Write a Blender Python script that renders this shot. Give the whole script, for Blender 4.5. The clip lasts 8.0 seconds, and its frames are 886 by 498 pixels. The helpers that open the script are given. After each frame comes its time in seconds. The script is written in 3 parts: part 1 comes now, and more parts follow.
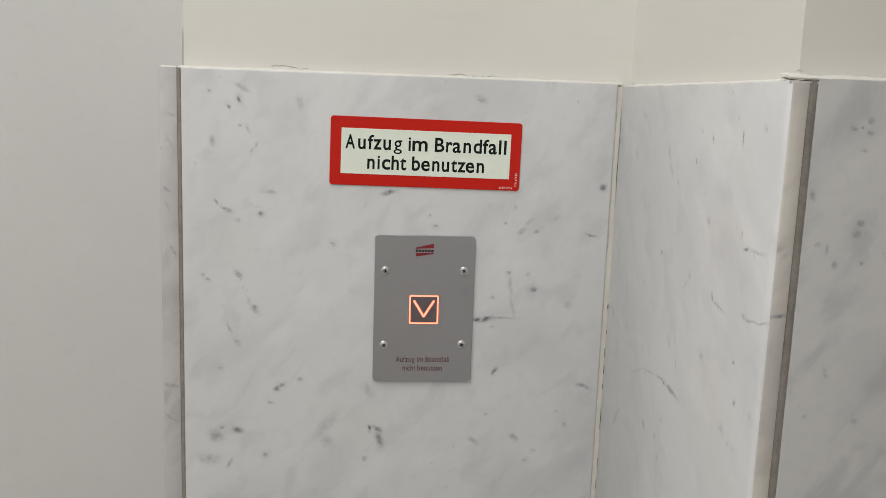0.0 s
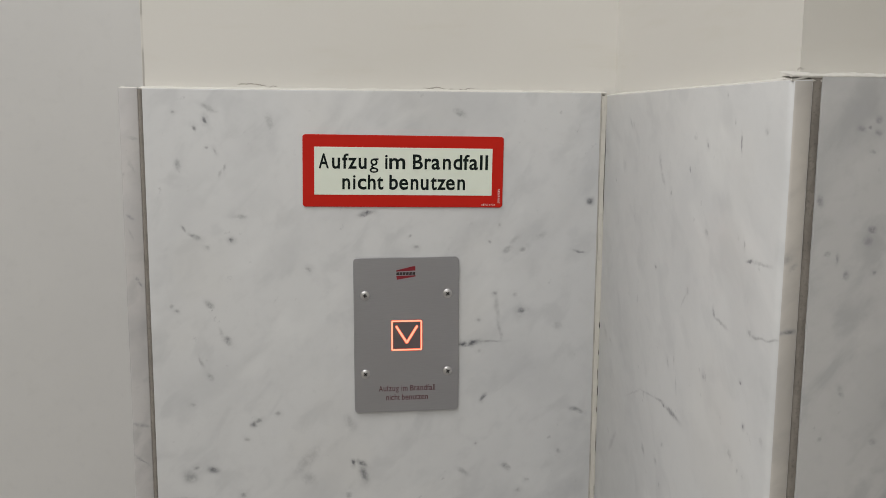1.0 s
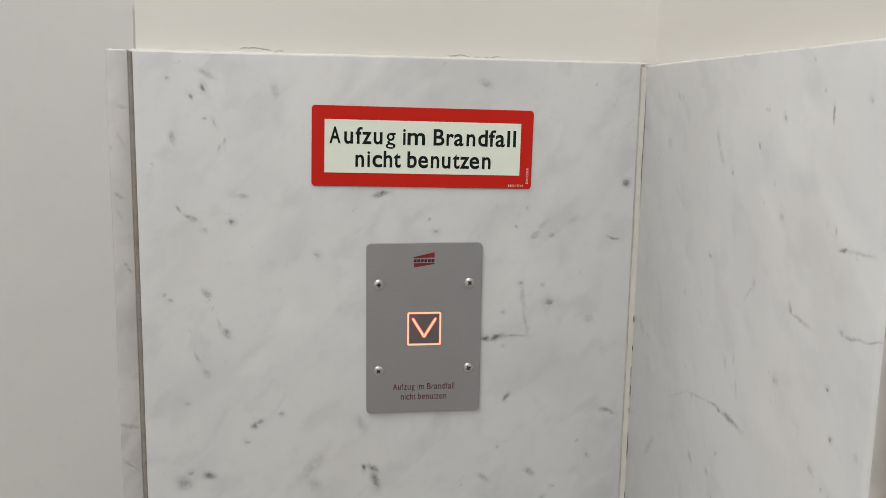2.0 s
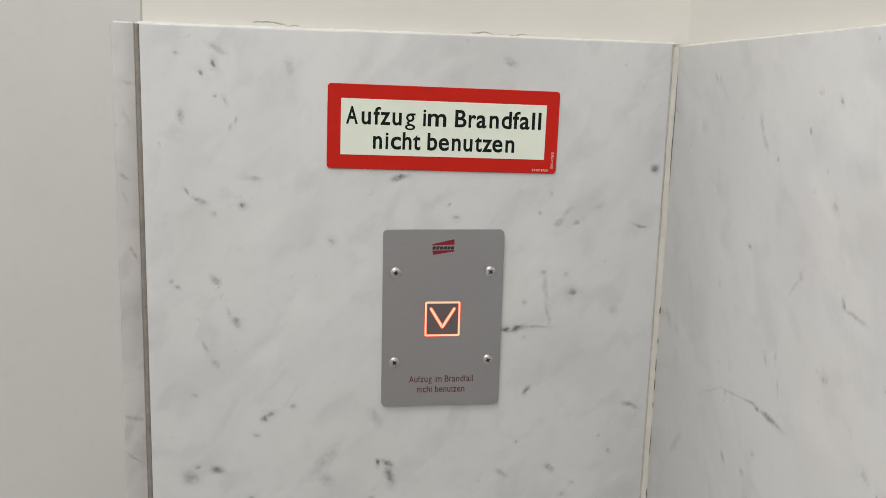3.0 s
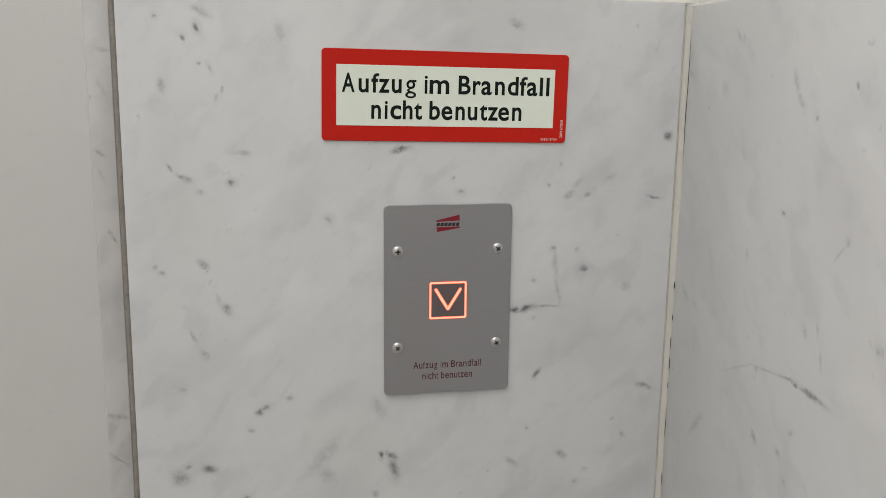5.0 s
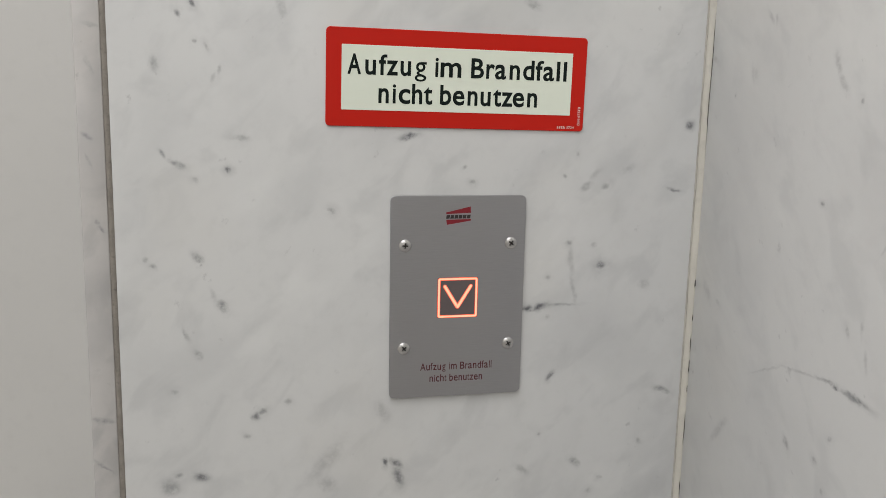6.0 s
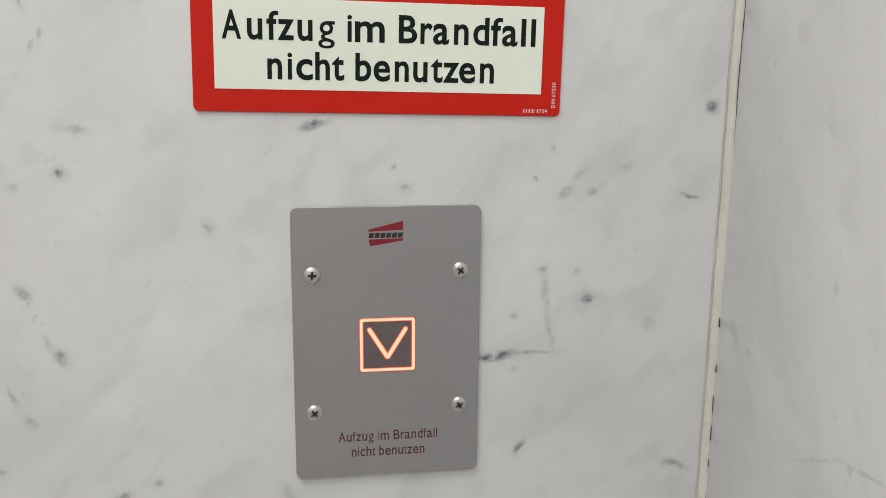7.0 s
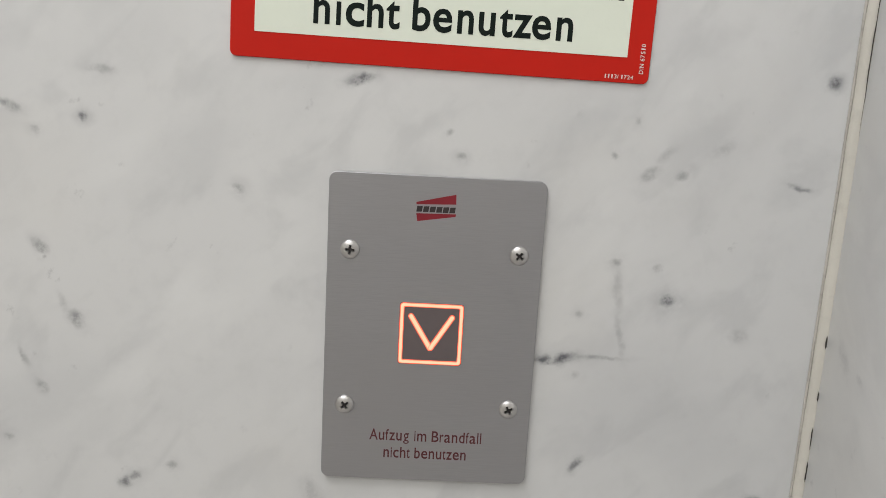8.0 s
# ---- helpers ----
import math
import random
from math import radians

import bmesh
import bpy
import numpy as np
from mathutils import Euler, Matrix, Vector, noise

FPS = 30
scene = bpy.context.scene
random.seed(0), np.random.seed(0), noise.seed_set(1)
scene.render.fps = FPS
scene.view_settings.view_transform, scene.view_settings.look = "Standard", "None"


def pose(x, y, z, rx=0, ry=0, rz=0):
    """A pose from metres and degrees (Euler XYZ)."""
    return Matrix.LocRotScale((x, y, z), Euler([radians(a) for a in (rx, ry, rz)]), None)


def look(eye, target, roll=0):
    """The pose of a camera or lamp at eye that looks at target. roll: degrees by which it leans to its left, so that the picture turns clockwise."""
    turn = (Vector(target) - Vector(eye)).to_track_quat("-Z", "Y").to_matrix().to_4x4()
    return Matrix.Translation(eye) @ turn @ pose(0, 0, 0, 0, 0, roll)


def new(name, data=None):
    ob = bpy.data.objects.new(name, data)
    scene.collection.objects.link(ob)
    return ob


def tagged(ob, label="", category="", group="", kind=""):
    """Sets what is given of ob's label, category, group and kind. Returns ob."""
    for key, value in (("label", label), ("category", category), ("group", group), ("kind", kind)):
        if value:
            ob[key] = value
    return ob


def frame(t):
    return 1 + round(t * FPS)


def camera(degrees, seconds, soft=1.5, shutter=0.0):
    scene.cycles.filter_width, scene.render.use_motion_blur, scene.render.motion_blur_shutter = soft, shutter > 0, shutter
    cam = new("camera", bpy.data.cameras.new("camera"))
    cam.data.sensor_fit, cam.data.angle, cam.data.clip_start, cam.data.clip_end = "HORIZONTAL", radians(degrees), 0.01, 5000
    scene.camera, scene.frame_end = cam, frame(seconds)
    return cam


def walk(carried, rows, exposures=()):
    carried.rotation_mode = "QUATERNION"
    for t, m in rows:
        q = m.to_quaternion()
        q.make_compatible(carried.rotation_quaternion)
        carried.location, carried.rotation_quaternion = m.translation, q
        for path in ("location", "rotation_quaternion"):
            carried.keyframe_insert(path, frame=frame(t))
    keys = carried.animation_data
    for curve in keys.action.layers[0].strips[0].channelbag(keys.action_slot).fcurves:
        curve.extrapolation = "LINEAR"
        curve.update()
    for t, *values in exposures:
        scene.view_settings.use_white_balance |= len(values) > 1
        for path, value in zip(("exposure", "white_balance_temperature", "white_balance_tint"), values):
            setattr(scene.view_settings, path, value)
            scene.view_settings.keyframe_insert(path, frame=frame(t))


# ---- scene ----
cam = camera(52.8, 8.0, 0.85)
PATH = [
    (0, (-0.074, -0.949, 1.328), (0.117, 1.014, 0.996), 2.1),
    (0.5, (-0.058, -0.931, 1.321), (0.181, 1.03, 1.01), 1.6),
    (1, (-0.071, -0.903, 1.322), (0.164, 1.062, 1.035), 0.4),
    (1.5, (-0.094, -0.86, 1.316), (0.127, 1.104, 1.011), 0.9),
    (1.7, (-0.097, -0.84, 1.313), (0.161, 1.118, 1.001), 0.9),
    (2.8, (-0.107, -0.779, 1.298), (0.183, 1.172, 0.967), 1.3),
    (3, (-0.117, -0.775, 1.305), (0.173, 1.171, 0.951), 1.7),
    (3.5, (-0.122, -0.757, 1.297), (0.137, 1.189, 0.913), 1.3),
    (4, (-0.117, -0.734, 1.295), (0.142, 1.204, 0.875), 0.5),
    (4.5, (-0.134, -0.729, 1.287), (0.152, 1.208, 0.881), 0.7),
    (4.7, (-0.14, -0.725, 1.287), (0.209, 1.205, 0.896), 1.2),
    (5.8, (-0.166, -0.693, 1.277), (0.25, 1.228, 0.906), 0.9),
    (6, (-0.161, -0.675, 1.267), (0.261, 1.246, 0.904), 1.4),
    (6.5, (-0.088, -0.584, 1.256), (0.353, 1.327, 0.868), -0.4),
    (7, (-0.047, -0.5, 1.262), (0.258, 1.434, 0.853), 0.8),
    (7.5, (-0.012, -0.459, 1.261), (0.162, 1.474, 0.776), 0.9),
    (8, (-0.01, -0.442, 1.24), (0.048, 1.512, 0.82), 3.5),
]
EXPOSURES = [(0.0, 0.0), (0.5, -0.15), (1.0, -0.21), (1.5, -0.10), (3.0, 0.10), (3.5, 0.0), (4.0, -0.02), (4.5, -0.10), (6.0, -0.03), (6.5, -0.08), (7.0, 0.20), (7.5, 0.13), (8.0, 0.16)]
walk(cam, [(t, look(eye, target, roll)) for t, eye, target, roll in PATH], EXPOSURES)

# ---- light: a ceiling lamp before the niche and an added fill light, the room closed around ----
world = bpy.data.worlds.new("world")
scene.world = world
world.use_nodes = True
world.node_tree.nodes["Background"].inputs["Color"].default_value = (1.0, 0.97, 0.92, 1)
world.node_tree.nodes["Background"].inputs["Strength"].default_value = 0.02
# unseen round lights: a ceiling lamp near the niche, an added fill further back
for x, y, power in ((-0.80, -0.77, 25.0), (-0.60, -2.20, 20.5)):
    lamp_data = bpy.data.lights.new("ceiling_and_fill_light", "AREA")
    lamp_data.shape, lamp_data.size = "DISK", 1.1
    lamp_data.energy, lamp_data.color = power, (0.975, 0.967, 0.970)
    lamp = new("ceiling_and_fill_light", lamp_data)
    lamp.matrix_world = pose(x, y, 2.94)


# ---- materials ----
def material(name, rough=0.5, metal=0.0, spec=0.5):
    m = bpy.data.materials.new(name)
    m.use_nodes = True
    b = m.node_tree.nodes["Principled BSDF"]
    b.inputs["Roughness"].default_value = rough
    b.inputs["Metallic"].default_value = metal
    b.inputs["Specular IOR Level"].default_value = spec
    return m, m.node_tree, b


def noise_tex(tree, coord, scale, detail=4.0, rough=0.55, distort=0.0):
    n = tree.nodes.new("ShaderNodeTexNoise")
    n.inputs["Scale"].default_value = scale
    n.inputs["Detail"].default_value = detail
    n.inputs["Roughness"].default_value = rough
    n.inputs["Distortion"].default_value = distort
    tree.links.new(coord, n.inputs["Vector"])
    return n


def ramp(tree, value, lo, hi, a=0.0, b=1.0):
    n = tree.nodes.new("ShaderNodeMapRange")
    n.interpolation_type = "SMOOTHSTEP"
    for key, v in (("From Min", lo), ("From Max", hi), ("To Min", a), ("To Max", b)):
        n.inputs[key].default_value = v
    tree.links.new(value, n.inputs["Value"])
    return n.outputs["Result"]


def maths(tree, op, a, b=None):
    n = tree.nodes.new("ShaderNodeMath")
    n.operation = op
    for slot, v in zip(n.inputs, (a, b)):
        if v is None:
            continue
        if isinstance(v, (int, float)):
            slot.default_value = v
        else:
            tree.links.new(v, slot)
    return n.outputs[0]


def mix(tree, factor, a, b, blend="MIX"):
    n = tree.nodes.new("ShaderNodeMix")
    n.data_type, n.blend_type = "RGBA", blend
    for slot, v in ((n.inputs[0], factor), (n.inputs[6], a), (n.inputs[7], b)):
        if isinstance(v, (int, float)):
            slot.default_value = v
        elif isinstance(v, tuple):
            slot.default_value = (*v, 1)
        else:
            tree.links.new(v, slot)
    return n.outputs[2]


def bump(tree, height, strength, distance, bsdf):
    n = tree.nodes.new("ShaderNodeBump")
    n.inputs["Strength"].default_value, n.inputs["Distance"].default_value = strength, distance
    tree.links.new(height, n.inputs["Height"])
    tree.links.new(n.outputs["Normal"], bsdf.inputs["Normal"])


def object_coord(tree):
    return tree.nodes.new("ShaderNodeTexCoord").outputs["Object"]


def mapped(tree, coord, scale=(1, 1, 1), turn=(0, 0, 0), at=(0, 0, 0), kind="POINT"):
    n = tree.nodes.new("ShaderNodeMapping")
    n.vector_type = kind
    n.inputs["Location"].default_value = at
    n.inputs["Rotation"].default_value = [radians(a) for a in turn]
    n.inputs["Scale"].default_value = scale
    tree.links.new(coord, n.inputs["Vector"])
    return n.outputs["Vector"]


def marble(name, along, flecks, seed, tint=(0.637, 0.642, 0.642), rough=0.18, clouds=1.0):
    """Polished white marble. along: the world axis that runs along the slab; flecks: (u, z, half length, half width, degrees, depth)."""
    m, tree, b = material(name, rough)
    sep = tree.nodes.new("ShaderNodeSeparateXYZ")
    tree.links.new(object_coord(tree), sep.inputs[0])
    uv = tree.nodes.new("ShaderNodeCombineXYZ")
    tree.links.new(sep.outputs["X" if along == "x" else "Y"], uv.inputs[0])
    tree.links.new(sep.outputs["Z"], uv.inputs[1])
    uv.inputs[2].default_value = seed
    base = uv.outputs[0]
    def tone(*rgb):
        return tuple(c * t / 0.665 for c, t in zip(rgb, tint))

    # grey clouds, drawn out along a slant
    slant = mapped(tree, base, (1.7, 1.0, 1), (0, 0, 48), kind="TEXTURE")
    cloud = noise_tex(tree, slant, 11.0, 5, 0.5, 0.35)
    patch = noise_tex(tree, slant, 34.0, 4, 0.52, 0.4)
    mottle = noise_tex(tree, base, 70.0, 4, 0.6)
    colour = mix(tree, ramp(tree, cloud.outputs["Fac"], 0.44, 0.68, 0.0, 0.66 * clouds), tint, tone(0.50, 0.505, 0.515))
    colour = mix(tree, ramp(tree, patch.outputs["Fac"], 0.50, 0.70, 0.0, 0.60 * clouds), colour, tone(0.47, 0.475, 0.485))
    colour = mix(tree, ramp(tree, mottle.outputs["Fac"], 0.48, 0.72, 0.0, 0.22 * clouds), colour, tone(0.50, 0.50, 0.505))
    white = noise_tex(tree, mapped(tree, base, (2.2, 1.0, 1), (0, 0, 40), kind="TEXTURE"), 20.0, 4, 0.5, 0.2)
    colour = mix(tree, ramp(tree, white.outputs["Fac"], 0.56, 0.75, 0.0, 0.55), colour, tone(0.74, 0.74, 0.735))
    warm = noise_tex(tree, base, 7.0, 3, 0.5)
    colour = mix(tree, ramp(tree, warm.outputs["Fac"], 0.5, 0.75, 0.0, 0.35), colour, tone(0.66, 0.645, 0.62))
    # small scattered crystals in loose families
    tiny = noise_tex(tree, mapped(tree, base, (1.3, 1.0, 1), (0, 0, 60), kind="TEXTURE"), 90.0, 4, 0.6)
    tgate = noise_tex(tree, base, 15.0, 2, 0.5)
    speck = maths(tree, "MULTIPLY", ramp(tree, tiny.outputs["Fac"], 0.63, 0.74), ramp(tree, tgate.outputs["Fac"], 0.48, 0.64))
    colour = mix(tree, maths(tree, "MULTIPLY", speck, 0.40), colour, tone(0.28, 0.28, 0.295))
    # the marked dark flecks and streaks
    if flecks:
        wob = noise_tex(tree, base, 95.0, 4, 0.6)
        shift = tree.nodes.new("ShaderNodeVectorMath")
        shift.operation = "MULTIPLY_ADD"
        tree.links.new(wob.outputs["Color"], shift.inputs[0])
        shift.inputs[1].default_value = (0.006, 0.006, 0)
        tree.links.new(base, shift.inputs[2])
        total = halo = None
        for u, z, long, wide, turn, depth in flecks:
            v = mapped(tree, shift.outputs[0], (long, wide, 1), (0, 0, turn), (u + 0.003, z + 0.003, seed), "TEXTURE")
            size = tree.nodes.new("ShaderNodeVectorMath")
            size.operation = "LENGTH"
            tree.links.new(v, size.inputs[0])
            spot = ramp(tree, size.outputs["Value"], 0.15, 1.35, min(1.0, depth * 1.2), 0.0)
            soft_ring = ramp(tree, size.outputs["Value"], 0.5, 3.2 if long < 0.004 else 2.2, depth * 0.52, 0.0)
            total = spot if total is None else maths(tree, "MAXIMUM", total, spot)
            halo = soft_ring if halo is None else maths(tree, "MAXIMUM", halo, soft_ring)
        grain = noise_tex(tree, base, 210.0, 3, 0.6)
        total = maths(tree, "MULTIPLY", total, ramp(tree, grain.outputs["Fac"], 0.32, 0.62, 0.35, 1.0))
        blot = noise_tex(tree, base, 60.0, 4, 0.65)
        halo = maths(tree, "MULTIPLY", halo, ramp(tree, blot.outputs["Fac"], 0.36, 0.62))
        colour = mix(tree, halo, colour, (0.30, 0.303, 0.318))
        colour = mix(tree, total, colour, (0.12, 0.122, 0.135))
    tree.links.new(colour, b.inputs["Base Color"])
    gloss = noise_tex(tree, base, 24.0, 4, 0.6)
    tree.links.new(ramp(tree, gloss.outputs["Fac"], 0.3, 0.7, rough - 0.04, rough + 0.08), b.inputs["Roughness"])
    fine = noise_tex(tree, base, 22.0, 2, 0.4)
    bump(tree, fine.outputs["Fac"], 0.02, 0.002, b)
    return m


def plaster(name, along, crack_z=None, crack_x=None, tint=(0.745, 0.728, 0.685)):
    """Cream wall paint over filled plaster; crack_z: height of the broken line over the stone."""
    m, tree, b = material(name, 0.55, 0, 0.35)
    co = object_coord(tree)
    broad = noise_tex(tree, co, 3.0, 4, 0.55)
    colour = mix(tree, ramp(tree, broad.outputs["Fac"], 0.35, 0.7, 0.0, 0.5), tint, (tint[0] * 0.94, tint[1] * 0.93, tint[2] * 0.90))
    streak = noise_tex(tree, mapped(tree, co, (1.2, 1.2, 9)), 6.0, 4, 0.55)
    colour = mix(tree, ramp(tree, streak.outputs["Fac"], 0.55, 0.8, 0.0, 0.3), colour, (tint[0] * 0.9, tint[1] * 0.88, tint[2] * 0.82))
    fine = noise_tex(tree, co, 230.0, 3, 0.6)
    lump = noise_tex(tree, co, 26.0, 3, 0.5)
    height = maths(tree, "ADD", maths(tree, "MULTIPLY", fine.outputs["Fac"], 0.25), lump.outputs["Fac"])
    if crack_z:
        sep = tree.nodes.new("ShaderNodeSeparateXYZ")
        tree.links.new(co, sep.inputs[0])
        wave = noise_tex(tree, co, 38.0, 4, 0.6)
        at = maths(tree, "ADD", maths(tree, "MULTIPLY", wave.outputs["Fac"], 0.012), crack_z - 0.006)
        off = maths(tree, "ABSOLUTE", maths(tree, "SUBTRACT", sep.outputs["Z"], at))
        gate = noise_tex(tree, co, 15.0, 3, 0.6)
        crack = maths(tree, "MULTIPLY", ramp(tree, off, 0.0003, 0.0010, 1.0, 0.0), ramp(tree, gate.outputs["Fac"], 0.56, 0.63))
        colour = mix(tree, maths(tree, "MULTIPLY", crack, 0.75), colour, (0.25, 0.22, 0.18))
        height = maths(tree, "SUBTRACT", height, crack)
        if crack_x:
            side_way = maths(tree, "ADD", maths(tree, "MULTIPLY", wave.outputs["Fac"], 0.0016), crack_x - 0.0008)
            off = maths(tree, "ABSOLUTE", maths(tree, "SUBTRACT", sep.outputs["X"], side_way))
            gate = noise_tex(tree, co, 21.0, 3, 0.6)
            split = maths(tree, "MULTIPLY", ramp(tree, off, 0.0005, 0.0014, 1.0, 0.0), ramp(tree, gate.outputs["Fac"], 0.40, 0.58, 0.25, 1.0))
            colour = mix(tree, maths(tree, "MULTIPLY", split, 0.6), colour, (0.27, 0.25, 0.22))
    tree.links.new(colour, b.inputs["Base Color"])
    bump(tree, height, 0.12, 0.002, b)
    return m


def rough_paint(name, tint, rough=0.6, grain=90.0, depth=0.2, vary=0.15, metal=0.0, spec=0.5):
    m, tree, b = material(name, rough, metal, spec)
    co = object_coord(tree)
    broad = noise_tex(tree, co, grain * 0.12, 4, 0.55)
    fine = noise_tex(tree, co, grain, 4, 0.6)
    dark = tuple(c * (1 - 2 * vary) for c in tint)
    colour = mix(tree, ramp(tree, broad.outputs["Fac"], 0.35, 0.7), tint, tuple(c * (1 - vary) for c in tint))
    colour = mix(tree, ramp(tree, fine.outputs["Fac"], 0.5, 0.75, 0, 0.7), colour, dark)
    tree.links.new(colour, b.inputs["Base Color"])
    bump(tree, fine.outputs["Fac"], depth, 0.001, b)
    return m


def brushed_steel():
    m, tree, b = material("brushed_steel", 0.42, 1.0)
    co = object_coord(tree)
    brush = noise_tex(tree, mapped(tree, co, (30, 30, 900)), 3.0, 4, 0.6)
    broad = noise_tex(tree, co, 14.0, 3, 0.5)
    colour = mix(tree, ramp(tree, brush.outputs["Fac"], 0.3, 0.7), (0.405, 0.407, 0.432), (0.452, 0.453, 0.478))
    colour = mix(tree, ramp(tree, broad.outputs["Fac"], 0.4, 0.7, 0, 0.4), colour, (0.415, 0.412, 0.430))
    tree.links.new(colour, b.inputs["Base Color"])
    tree.links.new(ramp(tree, brush.outputs["Fac"], 0.3, 0.7, 0.40, 0.52), b.inputs["Roughness"])
    bump(tree, brush.outputs["Fac"], 0.03, 0.0005, b)
    return m


def glowing(name, tint, strength):
    m, tree, b = material(name, 0.4)
    b.inputs["Base Color"].default_value = (0.5, 0.12, 0.06, 1)
    b.inputs["Emission Color"].default_value = (*tint, 1)
    b.inputs["Emission Strength"].default_value = strength
    return m


# flecks in the stone: place along the slab, height, half length, half width, slant, depth
FLECKS_A = [
    (-0.1945, 1.331, 0.0092, 0.0027, -25, 0.35),
    (-0.1985, 1.3195, 0.0033, 0.0024, -72, 0.75),
    (-0.2095, 1.3125, 0.0031, 0.002, -72, 0.6),
    (-0.229, 1.327, 0.0022, 0.0016, 0, 0.35),
    (-0.226, 1.277, 0.0061, 0.0027, -76, 0.4),
    (-0.1975, 1.293, 0.0017, 0.0017, 0, 0.5),
    (-0.19, 1.289, 0.0035, 0.0017, -63, 0.3),
    (-0.181, 1.2735, 0.0035, 0.0014, -90, 0.35),
    (-0.185, 1.2675, 0.0039, 0.0016, -112, 0.25),
    (-0.1365, 1.319, 0.0077, 0.0034, -73, 0.25),
    (-0.2225, 1.2125, 0.0041, 0.0016, -59, 0.65),
    (-0.2125, 1.2055, 0.0069, 0.0024, -29, 0.5),
    (-0.176, 1.201, 0.0026, 0.0022, 0, 0.7),
    (-0.167, 1.225, 0.0076, 0.0022, 0, 0.3),
    (-0.2, 1.193, 0.0023, 0.0017, 0, 0.4),
    (-0.1, 1.17, 0.003, 0.0027, 0, 0.45),
]
FLECKS_B = [
    (-0.0415, 1.2275, 0.0071, 0.0024, 12, 0.85),
    (0.0535, 1.3285, 0.0068, 0.004, -23, 0.35),
    (0.003, 1.204, 0.0022, 0.0017, 0, 0.4),
    (0.01, 1.192, 0.0025, 0.002, 0, 0.4),
    (0.092, 1.143, 0.0028, 0.0024, 0, 0.4),
    (0.114, 1.141, 0.0028, 0.0024, 0, 0.35),
    (0.1205, 1.124, 0.0039, 0.0032, 0, 0.75),
    (0.0755, 1.115, 0.002, 0.002, 0, 0.35),
    (0.1045, 1.189, 0.0065, 0.0034, 30, 0.35),
    (0.1205, 1.189, 0.0038, 0.0027, 34, 0.4),
    (0.1115, 1.1995, 0.0069, 0.0027, 45, 0.2),
    (0.0855, 1.197, 0.0016, 0.0015, 0, 0.4),
    (0.0955, 1.215, 0.002, 0.002, 0, 0.3),
    (0.181, 1.186, 0.0061, 0.0013, -11, 0.55),
    (0.1905, 1.239, 0.0042, 0.0034, 0, 0.9),
    (0.1395, 1.2035, 0.0073, 0.004, 36, 0.2),
]
FLECKS_C = [
    (-0.199, 1.1355, 0.0052, 0.0027, -51, 0.5),
    (-0.1975, 1.13, 0.0015, 0.0013, 0, 0.5),
    (-0.237, 1.135, 0.0025, 0.002, 0, 0.35),
    (-0.2305, 1.1295, 0.0031, 0.002, -18, 0.4),
    (-0.182, 1.0975, 0.0052, 0.0034, -68, 0.55),
    (-0.1885, 1.106, 0.0058, 0.002, -69, 0.2),
    (-0.2095, 1.0765, 0.0053, 0.002, -67, 0.35),
    (-0.2005, 1.061, 0.0045, 0.0027, -53, 0.35),
    (-0.219, 1.032, 0.0028, 0.0024, 0, 0.3),
    (-0.1585, 1.0095, 0.0041, 0.0027, 45, 0.65),
    (-0.154, 1.013, 0.0037, 0.002, 27, 0.5),
    (-0.134, 1.02, 0.0028, 0.0024, 0, 0.35),
    (-0.166, 0.993, 0.0028, 0.0024, 0, 0.3),
    (-0.217, 0.9635, 0.0036, 0.002, 14, 0.45),
    (-0.201, 0.9615, 0.0059, 0.0034, -27, 0.7),
    (-0.224, 0.9545, 0.008, 0.0065, -51, 0.4),
]
FLECKS_D = [
    (0.0595, 1.0895, 0.0063, 0.0024, -6, 0.8),
    (0.0685, 1.09, 0.0069, 0.0031, 13, 1.0),
    (0.0865, 1.0915, 0.0145, 0.0014, 2, 0.35),
    (0.0975, 1.1035, 0.0123, 0.002, -77, 0.2),
    (0.094, 1.1285, 0.0135, 0.0027, -85, 0.2),
    (0.076, 1.081, 0.0025, 0.002, 0, 0.25),
    (0.081, 1.031, 0.0054, 0.0024, 56, 0.65),
    (0.1825, 1.0135, 0.009, 0.0027, -21, 0.5),
    (0.1645, 0.9685, 0.0034, 0.0024, -72, 0.35),
    (0.1065, 0.953, 0.0056, 0.0032, -39, 0.5),
    (0.13, 0.937, 0.0025, 0.002, 0, 0.4),
    (0.0735, 0.98, 0.0017, 0.0016, 0, 0.35),
    (0.06, 0.949, 0.0069, 0.0032, -27, 0.3),
    (0.12, 0.926, 0.0028, 0.0024, 0, 0.3),
    (0.159, 1.107, 0.005, 0.004, 0, 0.2),
]
FLECKS_E = [
    (-0.17, 0.933, 0.0031, 0.0028, 0, 0.45),
    (-0.209, 0.923, 0.0063, 0.0024, 63, 0.4),
    (-0.103, 0.948, 0.008, 0.0068, 0, 0.22),
    (-0.103, 0.969, 0.0204, 0.0065, 50, 0.2),
    (-0.0595, 1.0075, 0.01, 0.0054, -66, 0.22),
    (-0.0565, 0.964, 0.0041, 0.0027, -76, 0.75),
    (-0.048, 0.9625, 0.0065, 0.0032, -35, 0.7),
    (-0.0455, 0.951, 0.0102, 0.0041, -78, 0.6),
    (-0.0615, 0.928, 0.0039, 0.0032, 0, 0.4),
    (-0.2325, 0.9285, 0.0117, 0.0057, -4, 0.3),
]
